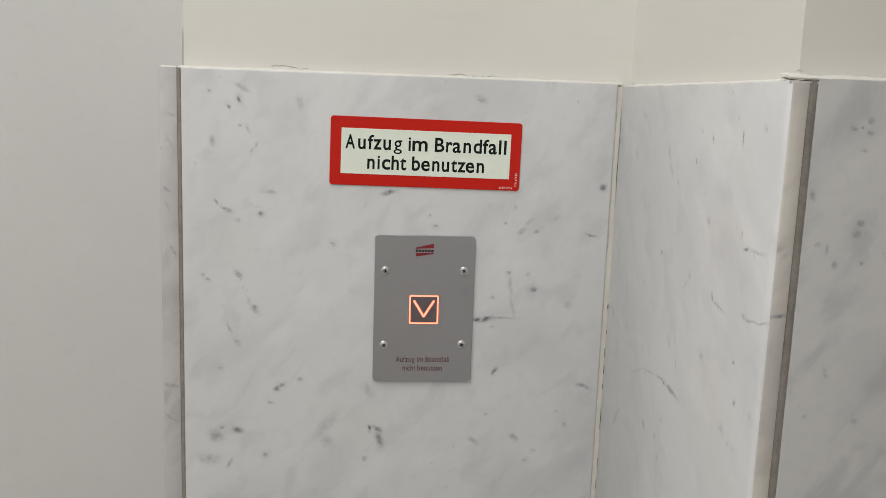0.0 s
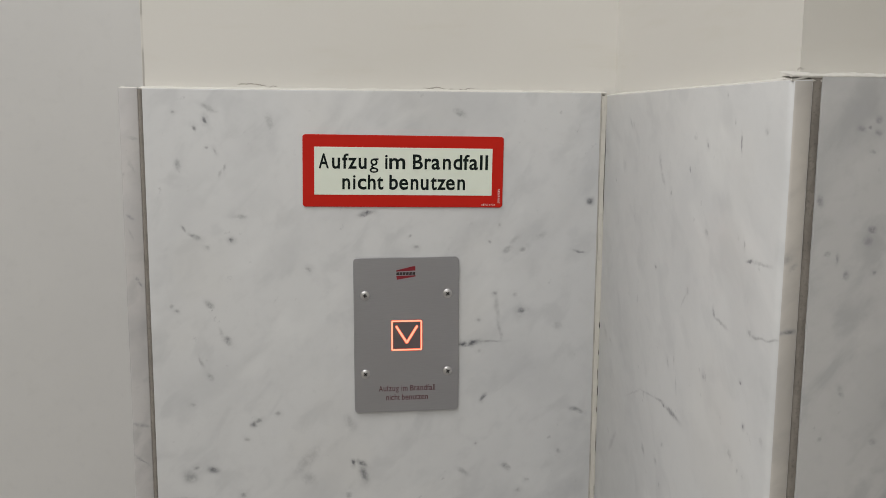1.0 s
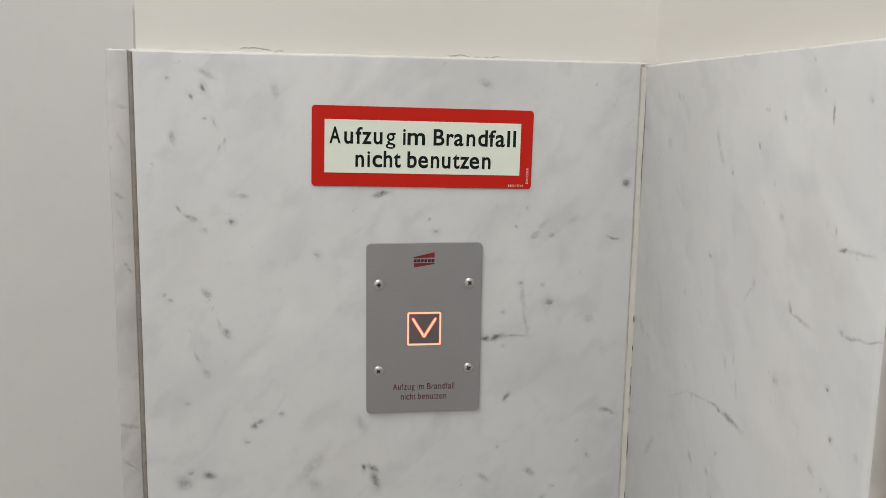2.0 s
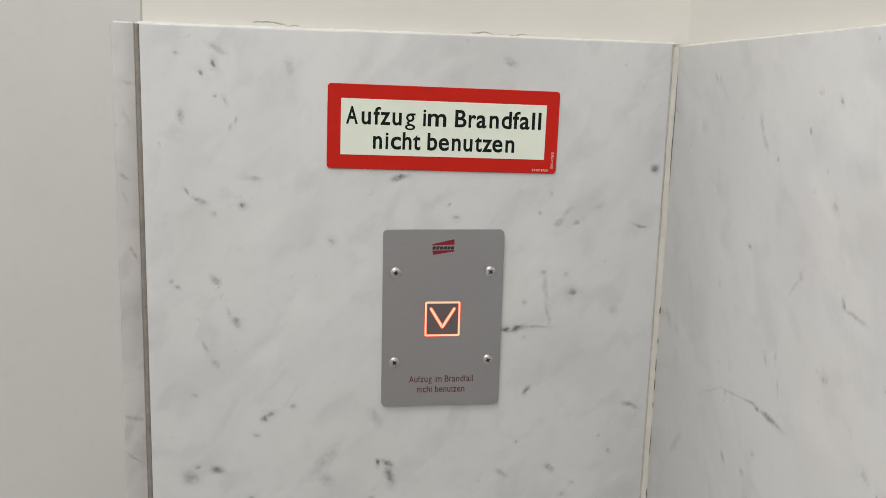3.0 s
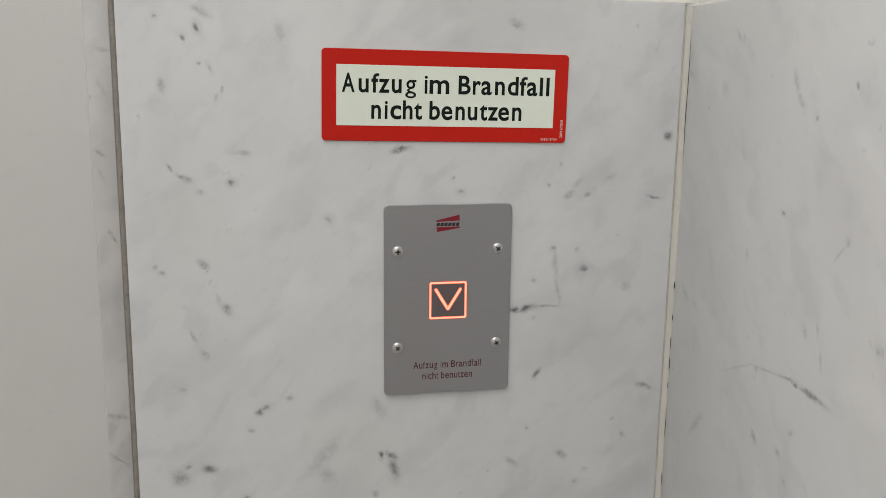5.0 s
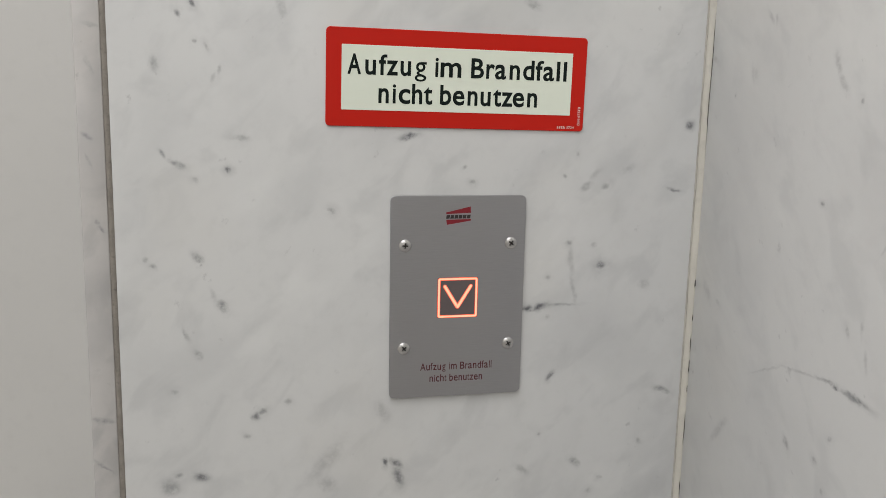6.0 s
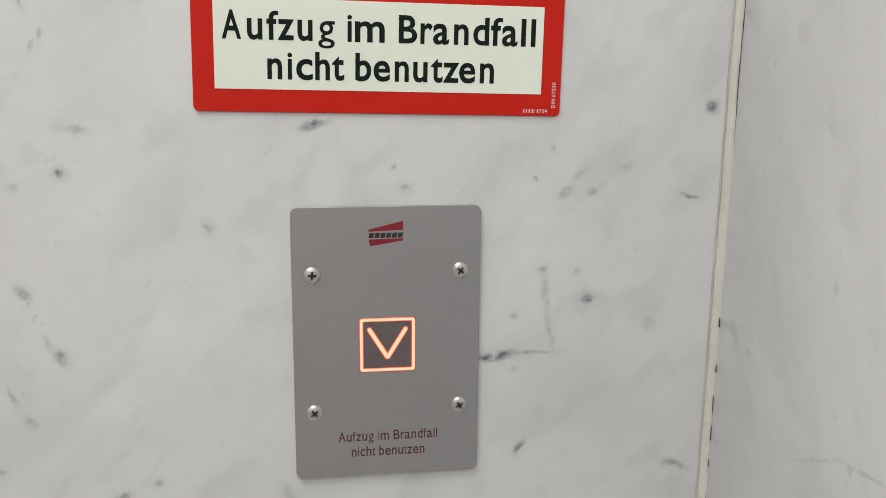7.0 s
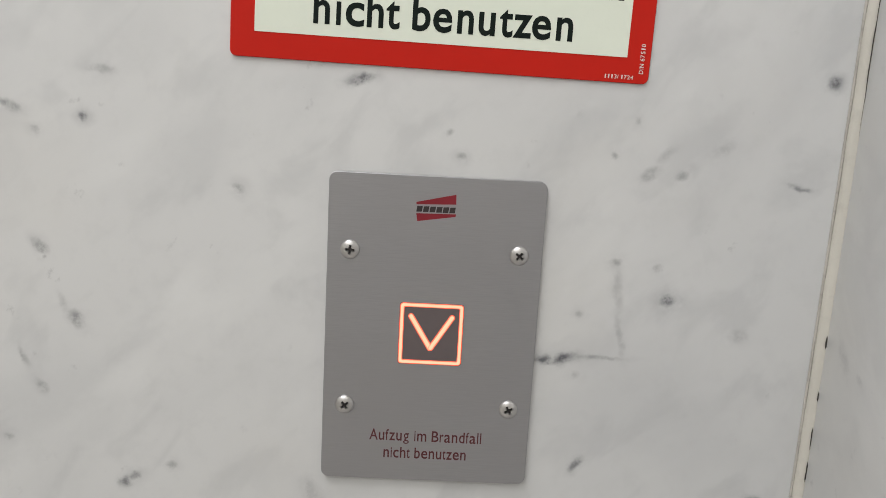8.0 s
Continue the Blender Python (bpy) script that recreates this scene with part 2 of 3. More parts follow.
FLECKS_SIDE_A = [
    (-0.2905, 1.3408, 0.0015, 0.001, 82, 0.39),
    (-0.3056, 1.3217, 0.001, 0.001, 82, 0.44),
    (-0.0833, 1.3198, 0.0069, 0.002, 51, 0.28),
    (-0.0907, 1.3177, 0.0045, 0.0019, 82, 0.28),
    (-0.3513, 1.315, 0.0023, 0.0023, 51, 0.33),
    (-0.3167, 1.3071, 0.0054, 0.0013, 85, 0.77),
    (-0.2602, 1.3051, 0.0022, 0.0019, 82, 0.55),
    (-0.0093, 1.2913, 0.0054, 0.0025, 29, 0.22),
    (-0.1641, 1.2859, 0.0081, 0.003, 69, 0.28),
    (-0.2287, 1.2853, 0.0027, 0.0017, 71, 0.61),
    (-0.0657, 1.2806, 0.0077, 0.0026, 73, 0.17),
    (-0.0693, 1.28, 0.0039, 0.0026, 70, 0.22),
    (-0.1705, 1.2745, 0.0071, 0.0026, 52, 0.33),
]
FLECKS_SIDE_B = [
    (-0.043, 1.2642, 0.001, 0.001, 80, 0.44),
    (-0.19, 1.263, 0.002, 0.0019, 98, 0.44),
    (-0.2656, 1.2392, 0.0036, 0.0026, 60, 0.33),
    (-0.3284, 1.239, 0.0024, 0.0013, 81, 0.39),
    (-0.3542, 1.23, 0.0146, 0.0014, 0, 0.28),
    (-0.3378, 1.2292, 0.004, 0.0009, 159, 0.83),
    (-0.352, 1.2264, 0.0018, 0.0014, 31, 0.28),
    (-0.1621, 1.1962, 0.0023, 0.0015, 26, 0.55),
    (-0.234, 1.1884, 0.0031, 0.0022, 62, 0.28),
    (-0.3731, 1.1827, 0.0059, 0.001, 163, 0.44),
    (-0.2851, 1.1815, 0.0041, 0.0019, 63, 0.66),
    (-0.2279, 1.1808, 0.011, 0.0013, 127, 0.22),
    (-0.3442, 1.1805, 0.0028, 0.0016, 31, 0.5),
]
FLECKS_SIDE_C = [
    (-0.3574, 1.1803, 0.0127, 0.0011, 175, 0.39),
    (-0.2975, 1.1771, 0.0123, 0.0013, 7, 0.28),
    (-0.1181, 1.159, 0.0042, 0.0019, 72, 0.33),
    (-0.117, 1.1567, 0.0026, 0.0016, 58, 0.33),
    (-0.3335, 1.1433, 0.0016, 0.0016, 81, 0.77),
    (-0.272, 1.1296, 0.0023, 0.0016, 70, 0.33),
    (-0.2128, 1.1247, 0.005, 0.0015, 82, 0.22),
    (-0.1994, 1.1205, 0.0033, 0.0017, 67, 0.28),
    (-0.3417, 1.1146, 0.0016, 0.0016, 81, 0.66),
    (-0.3678, 1.1126, 0.0033, 0.0025, 57, 0.17),
    (-0.2189, 1.1065, 0.0074, 0.0015, 77, 0.17),
    (-0.0236, 1.1055, 0.0125, 0.0041, 50, 0.17),
    (-0.0414, 1.1003, 0.0038, 0.0024, 26, 0.22),
]
FLECKS_SIDE_D = [
    (-0.3228, 1.0872, 0.0034, 0.0028, 44, 0.33),
    (-0.1837, 1.0823, 0.0113, 0.0015, 1, 0.44),
    (-0.194, 1.082, 0.0042, 0.002, 171, 0.83),
    (-0.2122, 1.0806, 0.0166, 0.0021, 6, 0.61),
    (-0.3357, 1.0806, 0.0016, 0.0014, 67, 0.28),
    (-0.1541, 1.0792, 0.0236, 0.0011, 173, 0.22),
    (-0.1152, 1.0682, 0.0234, 0.001, 155, 0.17),
    (-0.1933, 1.046, 0.0021, 0.0021, 82, 0.33),
    (-0.1807, 1.0267, 0.0036, 0.0021, 36, 0.33),
    (-0.1482, 1.0246, 0.0049, 0.0024, 47, 0.44),
    (-0.1912, 1.0085, 0.0022, 0.0022, 82, 0.33),
    (-0.0577, 0.9989, 0.0181, 0.0036, 129, 0.22),
]
FLECKS_FRONT = [
    (0.253, 1.318, 0.0038, 0.0022, -27, 0.35),
    (0.2585, 1.319, 0.0014, 0.0012, 0, 0.4),
    (0.264, 1.324, 0.0026, 0.0022, 0, 0.45),
    (0.2645, 1.316, 0.0027, 0.0022, -63, 0.4),
    (0.2615, 1.304, 0.0017, 0.0016, 0, 0.45),
    (0.229, 1.273, 0.0046, 0.0022, -90, 0.45),
    (0.2655, 1.255, 0.0033, 0.0024, 0, 0.6),
    (0.2625, 1.248, 0.0039, 0.0032, 0, 0.3),
    (0.236, 1.239, 0.0022, 0.0016, 0, 0.4),
    (0.243, 1.237, 0.0042, 0.0016, -90, 0.35),
    (0.25, 1.2255, 0.0031, 0.0022, -90, 0.45),
    (0.2685, 1.227, 0.0014, 0.0012, 0, 0.4),
    (0.2515, 1.149, 0.005, 0.0022, -63, 0.3),
    (0.2765, 1.115, 0.0035, 0.0027, 0, 0.3),
]
FLECKS_SAWN = [
    (0.206, 1.1885, 0.0042, 0.0016, 9, 0.4),
    (0.213, 1.1895, 0.0052, 0.0016, 7, 0.75),
    (0.208, 1.2365, 0.0058, 0.0032, 27, 0.3),
    (0.2135, 1.232, 0.0033, 0.002, 34, 0.4),
    (0.2025, 1.276, 0.0039, 0.0032, 0, 0.25),
]
FLECKS_EDGE = [
    (-0.273, 1.225, 0.0049, 0.0017, -34, 0.4),
    (-0.273, 1.2075, 0.0059, 0.0013, -66, 0.25),
    (-0.269, 1.163, 0.0024, 0.0014, -45, 0.55),
    (-0.266, 1.1575, 0.0037, 0.0014, -68, 0.5),
    (-0.271, 1.0115, 0.009, 0.0024, -12, 0.45),
    (-0.272, 0.975, 0.0088, 0.0014, -40, 0.35),
    (-0.2675, 1.302, 0.0056, 0.0014, -13, 0.35),
    (-0.27, 1.2745, 0.0071, 0.0016, -70, 0.25),
]
MARBLE_BACK = marble("marble_back", "x", FLECKS_A + FLECKS_B + FLECKS_C + FLECKS_D + FLECKS_E, 0.0, (0.628, 0.633, 0.633), clouds=0.56)
MARBLE_SIDE = marble("marble_side", "y", FLECKS_SIDE_A + FLECKS_SIDE_B + FLECKS_SIDE_C + FLECKS_SIDE_D, 3.1, (0.628, 0.631, 0.629), rough=0.34, clouds=0.46)
# warm sawn stone; the tint also holds the shade of this front-facing end
MARBLE_SAWN = marble("marble_sawn_edge", "x", FLECKS_SAWN, 1.9, (0.54, 0.51, 0.47), 0.5)
# greyer stone, its tint lowered further for the shade on the front wall
MARBLE_FRONT_SHADED = marble("marble_front_shaded", "x", FLECKS_FRONT, 7.4, (0.49, 0.488, 0.482))
MARBLE_EDGE = marble("marble_edge", "x", FLECKS_EDGE, 5.2, (0.48, 0.465, 0.455), 0.6)
PLASTER = plaster("cream_plaster", "x", 1.3540)
PLASTER_PLAIN = plaster("cream_plaster_plain", "y")
PLASTER_BACK = plaster("cream_plaster_back", "x", 1.3540, -0.2573)
WALL_PAINT = plaster("white_wall_paint", "x")
DOOR_PAINT = rough_paint("door_paint", (0.635, 0.63, 0.615), 0.5, 60.0, 0.04, 0.025)
CEILING_PAINT = rough_paint("ceiling_paint", (0.80, 0.79, 0.76), 0.8, 90.0, 0.1, 0.04)
FLOOR_STONE = rough_paint("floor_stone", (0.56, 0.54, 0.51), 0.35, 45.0, 0.05, 0.15)
MORTAR = rough_paint("grey_mortar", (0.30, 0.275, 0.245), 0.9, 420.0, 0.6, 0.22)
SEALANT = rough_paint("cream_sealant", (0.60, 0.58, 0.525), 0.55, 120.0, 0.25, 0.08)
FILLER = rough_paint("white_filler", (0.69, 0.675, 0.63), 0.75, 260.0, 0.5, 0.06)
# darker cream that puts the corner seam's shade into its colour
SEAM_SHADE = rough_paint("seam_shade", (0.50, 0.48, 0.44), 0.85, 300.0, 0.4, 0.2)
# near-black for the splits, and for shade put into the gaps as colour
CRACK_AND_SHADE = rough_paint("dark_gap", (0.06, 0.055, 0.05), 0.95, 200.0, 0.2, 0.1)
STEEL = brushed_steel()
SCREW_STEEL = rough_paint("screw_steel", (0.60, 0.59, 0.585), 0.42, 300.0, 0.05, 0.08, 1.0)
# near-black steel: the shade inside the screw's cross, put into its colour
RECESS_SHADE = rough_paint("screw_recess_shade", (0.07, 0.065, 0.065), 0.6, 300.0, 0.1, 0.1, 0.6)
RED = rough_paint("red_print", (0.57, 0.012, 0.004), 0.5, 500.0, 0.02, 0.02, spec=0.25)
PALE = rough_paint("luminous_film", (0.82, 0.875, 0.765), 0.42, 500.0, 0.02, 0.012)
BLACK_INK = rough_paint("black_ink", (0.010, 0.016, 0.014), 0.5, 500.0, 0.02, 0.05, spec=0.1)
WHITE_INK = rough_paint("white_ink", (0.78, 0.70, 0.66), 0.45, 500.0, 0.02, 0.05)
MAROON_INK = rough_paint("maroon_ink", (0.105, 0.024, 0.030), 0.5, 500.0, 0.02, 0.05)
LOGO_RED = rough_paint("logo_red", (0.235, 0.008, 0.020), 0.45, 500.0, 0.02, 0.05)
LOGO_DARK = rough_paint("logo_dark", (0.03, 0.022, 0.024), 0.45, 500.0, 0.02, 0.05)
BUTTON_FACE = rough_paint("smoked_button_face", (0.135, 0.112, 0.115), 0.35, 300.0, 0.03, 0.06)
GLOW_CORE = glowing("lit_core", (1.0, 0.385, 0.25), 1.5)
GLOW_RIM = glowing("lit_rim", (1.0, 0.09, 0.035), 1.0)


# ---- mesh helpers ----
def mesh_of(name, bm, *materials):
    me = bpy.data.meshes.new(name)
    bm.to_mesh(me)
    bm.free()
    for m in materials:
        me.materials.append(m)
    return me


def part(name, bm, mat, parent, label=""):
    mats = mat if isinstance(mat, (tuple, list)) else (mat,)
    ob = new(name, mesh_of(name, bm, *mats))
    ob.parent = parent
    if label:
        ob["label"] = label
    return ob


def box(bm, x0, x1, y0, y1, z0, z1):
    """A closed box; returns its vertices."""
    vs = [bm.verts.new((x, y, z)) for z in (z0, z1) for y in (y0, y1) for x in (x0, x1)]
    for q in ((0, 2, 3, 1), (4, 5, 7, 6), (0, 1, 5, 4), (2, 6, 7, 3), (0, 4, 6, 2), (1, 3, 7, 5)):
        bm.faces.new([vs[n] for n in q])
    return vs


def bevel(bm, width, segments=2, which=None):
    edges = [e for e in bm.edges if which is None or which(e)]
    bmesh.ops.bevel(bm, geom=edges, offset=width, segments=segments, profile=0.5, affect="EDGES", clamp_overlap=True)


def boxed(x0, x1, y0, y1, z0, z1, width=0.0, segments=2):
    bm = bmesh.new()
    box(bm, x0, x1, y0, y1, z0, z1)
    if width:
        bevel(bm, width, segments)
    return bm


def smooth(ob, angle=40):
    for p in ob.data.polygons:
        p.use_smooth = True
    ob.data.set_sharp_from_angle(angle=radians(angle))
    return ob


def rounded_outline(w, h, r, steps=8):
    pts = []
    for cx, cz, a0 in ((w / 2 - r, h / 2 - r, 0), (-w / 2 + r, h / 2 - r, 90), (-w / 2 + r, -h / 2 + r, 180), (w / 2 - r, -h / 2 + r, 270)):
        for k in range(steps + 1):
            a = radians(a0 + 90 * k / steps)
            pts.append((cx + r * math.cos(a), cz + r * math.sin(a)))
    return pts


def plate(w, h, r, y_back, y_front, edge=0.0003):
    """A flat plate with rounded corners that faces -y, with a small chamfer at its front edge."""
    bm = bmesh.new()
    outer = rounded_outline(w, h, r)
    inner = rounded_outline(w - 2 * edge, h - 2 * edge, max(r - edge, 0.0002))
    rings = [[bm.verts.new((x, y, z)) for x, z in pts] for pts, y in ((outer, y_back), (outer, y_front + edge), (inner, y_front))]
    for a, b in zip(rings, rings[1:]):
        for k in range(len(a)):
            n = (k + 1) % len(a)
            bm.faces.new((a[k], a[n], b[n], b[k]))
    bm.faces.new(rings[-1])
    bm.faces.new(rings[0][::-1])
    bmesh.ops.recalc_face_normals(bm, faces=bm.faces)
    return bm


GLYPHS = {}


def glyph(ch, offset):
    """One letter of the built-in font: its corners (x from 0 to 1 over its width, y in cap heights), faces, and the font's x-height."""
    if (ch, offset) not in GLYPHS:
        cu = bpy.data.curves.new("letters", "FONT")
        cu.body, cu.size, cu.offset, cu.resolution_u, cu.extrude = ch, 1.0, (0.25 * offset if ch == "g" else offset), 4, 0.01
        ob = bpy.data.objects.new("letters", cu)
        scene.collection.objects.link(ob)
        bpy.context.view_layer.update()
        me = bpy.data.meshes.new_from_object(ob.evaluated_get(bpy.context.evaluated_depsgraph_get()))
        bpy.data.objects.remove(ob)
        bpy.data.curves.remove(cu)
        points = [tuple(v.co) for v in me.vertices]
        faces = [tuple(p.vertices) for p in me.polygons]
        bpy.data.meshes.remove(me)
        lo, hi = min(p[0] for p in points), max(p[0] for p in points)
        GLYPHS[ch, offset] = [((x - lo) / (hi - lo), y, z) for x, y, z in points], faces
    return GLYPHS[ch, offset]


def lettering(letters, cap, x_height, descent, offset, thick=0.00012):
    """Letters as one mesh in the xz plane that faces -y, on the baseline at the origin. letters: (character, left end, width) in metres;
    x_height and descent: the small letters' height and depth in cap heights."""
    def extent(ch):
        ys = [p[1] for p in glyph(ch, offset)[0]]
        return min(ys), max(ys)

    small, tall, deep = extent("z")[1], extent("d")[1], -extent("g")[0]
    top = extent("B")[1]
    verts, faces = [], []
    for ch, left, width in letters:
        points, polys = glyph(ch, offset)
        base = len(verts)
        for x, y, z in points:
            if ch.isupper() or not ch.isalpha():
                h = y / top
            elif y < 0:
                h = y * descent / deep if ch == "g" else y / small * x_height
            elif y <= small:
                h = y / small * x_height
            else:
                h = x_height + (y - small) / (tall - small) * (1.0 - x_height)
            verts.append((left + x * width, -(z + 0.01) / 0.02 * thick, h * cap))
        faces += [tuple(base + n for n in p) for p in polys]
    me = bpy.data.meshes.new("letters")
    me.from_pydata(verts, [], faces)
    return me


# widths of a plain grotesque's letters and of the space around them, in thousandths of the type size
GROTESQUE = {"A": 667, "u": 556, "f": 278, "z": 500, "g": 556, "i": 222, "m": 833, "B": 667, "r": 333, "a": 556, "n": 556, "d": 556, "l": 222,
             "D": 722, "I": 278, "N": 722, "/": 278, "c": 500, "h": 556, "t": 278, "b": 556, "e": 556, " ": 278}
BEARING = {"1": 170, "I": 100, "/": 10, "A": 10, "f": 15, "z": 30, "r": 20, "t": 18, "c": 38, "a": 36, "e": 38}


def grotesque(text, width):
    """Places the letters of a line by those widths, so that the line is as long as given."""
    total = sum(GROTESQUE.get(ch, 556) for ch in text)
    at, letters = 0, []
    for ch in text:
        wide, side = GROTESQUE.get(ch, 556), BEARING.get(ch, 66)
        if ch != " ":
            letters.append((ch, (at + side) * width / total, (wide - 2 * side) * width / total))
        at += wide
    return letters


def text_part(name, letters, cap, at, mat, parent, label="", offset=0.0, turn=0.0, x_height=0.72, descent=0.29):
    me = lettering(letters, cap, x_height, descent, offset)
    me.materials.append(mat)
    ob = new(name, me)
    ob.parent = parent
    ob.matrix_basis = pose(*at, 0, -turn, 0)
    if label:
        ob["label"] = label
    return ob


# ---- the setting ----
TOP = 1.350          # top of the stone cladding
SIDE_TOP = 1.3475    # top of the stone on the niche's side
HIGH = 3.00          # ceiling
SIDE = 0.2047        # face of the stone on the niche's side
FRONT = -0.3790       # face of the stone on the wall before the niche
THICK = 0.0150       # stone thickness


def wall(name, label, *boxes, mat=PLASTER):
    bm = bmesh.new()
    for b in boxes:
        box(bm, *b)
    ob = new(name, mesh_of(name, bm, mat))
    return tagged(ob, label, "wall", kind="structure")


wall_back = wall("wall_back", "cream painted plaster wall above white marble cladding", (-0.2585, SIDE + 0.3, 0.0125, 0.30, 0, HIGH), mat=PLASTER_BACK)
wall_side = wall("wall_side", "cream painted plaster return wall above marble cladding", (SIDE + 0.0140, SIDE + 0.3, FRONT + 0.02, 0.0125, 0, HIGH), mat=PLASTER_PLAIN)
wall_front = wall("wall_front", "cream painted plaster wall above grey-white marble", (SIDE + 0.0140, 1.9, FRONT + 0.0165, FRONT + 0.02, 0, HIGH), (SIDE + 0.3, 1.9, FRONT + 0.02, 0.3, 0, HIGH))
wall_left = wall("wall_left", "white painted wall", (-2.4, -2.3, -3.0, 0.5, 0, HIGH), mat=WALL_PAINT)
wall_right = wall("wall_right", "white painted wall", (1.9, 2.0, -3.0, 0.5, 0, HIGH), mat=WALL_PAINT)
wall_rear = wall("wall_rear", "white painted wall", (-2.4, 2.0, -3.1, -3.0, 0, HIGH), mat=WALL_PAINT)
wall_far = wall("wall_far", "white painted wall behind the door", (-2.3, SIDE + 0.3, 0.40, 0.5, 0, HIGH), mat=WALL_PAINT)
ceiling = new("ceiling", mesh_of("ceiling", boxed(-2.4, 2.0, -3.1, 0.5, HIGH, HIGH + 0.1), CEILING_PAINT))
tagged(ceiling, "plain white painted ceiling", "ceiling", kind="structure")
floor = new("floor", mesh_of("floor", boxed(-2.4, 2.0, -3.1, 0.5, -0.1, 0), FLOOR_STONE))
tagged(floor, "grey stone floor", "floor", kind="structure")


def door_leaf():
    """The wide plain leaf set back behind the wall's end."""
    door = new("door_1", mesh_of("door_1", boxed(-1.60, -0.262, 0.150, 0.190, 0.004, HIGH - 0.004, 0.002), DOOR_PAINT))
    return tagged(door, "plain light grey painted lift door panel behind the marble edge", "door", kind="structure")


door_leaf()


# ---- stone cladding: each slab, joint and filler bead ----
def slab(x0, x1, y0, y1, mat, parent, label, rounded=None, radius=0.0045, edge=None, top=TOP):
    bm = bmesh.new()
    box(bm, x0, x1, y0, y1, 0.002, top)
    if rounded:
        bevel(bm, radius, 4, rounded)
        bevel(bm, 0.0006, 1, lambda e: e.is_manifold and e.calc_face_angle(0) > 1.2)
    else:
        bevel(bm, 0.0009, 2)
    if edge:
        bm.normal_update()
        for f in bm.faces:
            f.material_index = 1 if f.normal.y < -0.93 else 0
    return smooth(part("marble_slab", bm, (mat, edge) if edge else mat, parent, label), 50)


def upright_at(x, y):
    return lambda e: all(abs(v.co.x - x) < 1e-5 and abs(v.co.y - y) < 1e-5 for v in e.verts)


slab(-0.2573, 0.1994, 0.0, 0.0125, MARBLE_BACK, wall_back, "polished white marble slab with grey flecks")
slab(-0.2797, -0.2615, 0.0002, 0.140, MARBLE_EDGE, wall_back, "narrow polished marble edge beside the door", upright_at(-0.2797, 0.0002), 0.0012)
slab(SIDE, SIDE + THICK - 0.0006, FRONT, 0.0125, MARBLE_SIDE, wall_side, "polished white marble slab with a rounded edge", upright_at(SIDE, FRONT), edge=MARBLE_SAWN, top=SIDE_TOP)
slab(SIDE + 0.0208, 0.90, FRONT + 0.0005, FRONT + 0.0165, MARBLE_FRONT_SHADED, wall_front, "polished grey-white marble slab with dark flecks, tint deepened for shade")


def strip(name, x0, x1, y_face, y_back, mat, parent, label, seed, jitter=0.0004, z1=TOP - 0.001):
    """A filled upright joint with an uneven face."""
    bm = bmesh.new()
    rows, cols = 260, 5
    grid = []
    for i in range(rows + 1):
        z = 0.55 + (z1 - 0.55) * i / rows
        line = []
        for k in range(cols + 1):
            f = k / cols
            y = y_face + 0.0009 * (2 * f - 1) ** 2 + jitter * (noise.noise((f * 2.0 + seed, z * 90, seed)) + 0.8 * noise.noise((f * 6 + seed, z * 300, 2)))
            wob = 0.25 * jitter * noise.noise((seed, z * 60, f)) if 0 < k < cols else 0
            line.append(bm.verts.new((x0 + (x1 - x0) * f + wob, y, z)))
        grid.append(line)
    for a, b in zip(grid, grid[1:]):
        for k in range(cols):
            bm.faces.new((a[k], a[k + 1], b[k + 1], b[k]))
    return smooth(part(name, bm, mat, parent, label), 60)


strip("joint_filler", -0.2616, -0.2572, 0.0005, 0.01, MORTAR, wall_back, "grey-brown recessed mortar joint", 1.7)
strip("joint_filler", SIDE + THICK - 0.0007, SIDE + 0.0209, FRONT + 0.0010, 0.01, MORTAR, wall_front, "grey-brown recessed mortar joint", 5.3)


def bead_point(f, z):
    """A point of the sealant's face: f runs from the back slab (0) to the side slab (1)."""
    wob = 0.00030 * noise.noise((z * 40, f, 3.0)) + 0.00015 * noise.noise((z * 170, f * 2, 8.0))
    edge = (1 - f) * 0.0004 * noise.noise((z * 30, 7.0, 2.0)) + f * (0.0004 * noise.noise((z * 22, 1.0, 5.0)) + 0.0004 * noise.noise((z * 75, 3.0, 5.0)))
    return 0.2004 + (SIDE + 0.0004 - 0.2004) * f + wob + edge, -0.0008 - 0.0028 * f - 0.0008 * math.sin(math.pi * f) + wob


def corner_bead():
    """The cream bead in the inner corner, split from the side slab here and there."""
    bm = bmesh.new()
    rows, cols = 320, 5
    grid = []
    for i in range(rows + 1):
        z = 0.55 + (TOP - 0.0026 - 0.55) * i / rows
        line = [bm.verts.new((*bead_point(k / cols, z), z)) for k in range(cols + 1)]
        line.insert(0, bm.verts.new((line[0].co.x + 0.0003, 0.0030, z)))
        grid.append(line)
    for a, b in zip(grid, grid[1:]):
        for k in range(cols + 1):
            bm.faces.new((a[k], a[k + 1], b[k + 1], b[k]))
    smooth(part("corner_sealant", bm, SEALANT, wall_back, "cream sealant bead in the corner joint"), 60)
    # a near-black box gives the depth of the gap its shade
    part("joint_gap", boxed(0.1989, SIDE - 0.0002, 0.0040, 0.0120, 0.55, TOP - 0.002), CRACK_AND_SHADE, wall_back, "dark open gap behind the sealant")


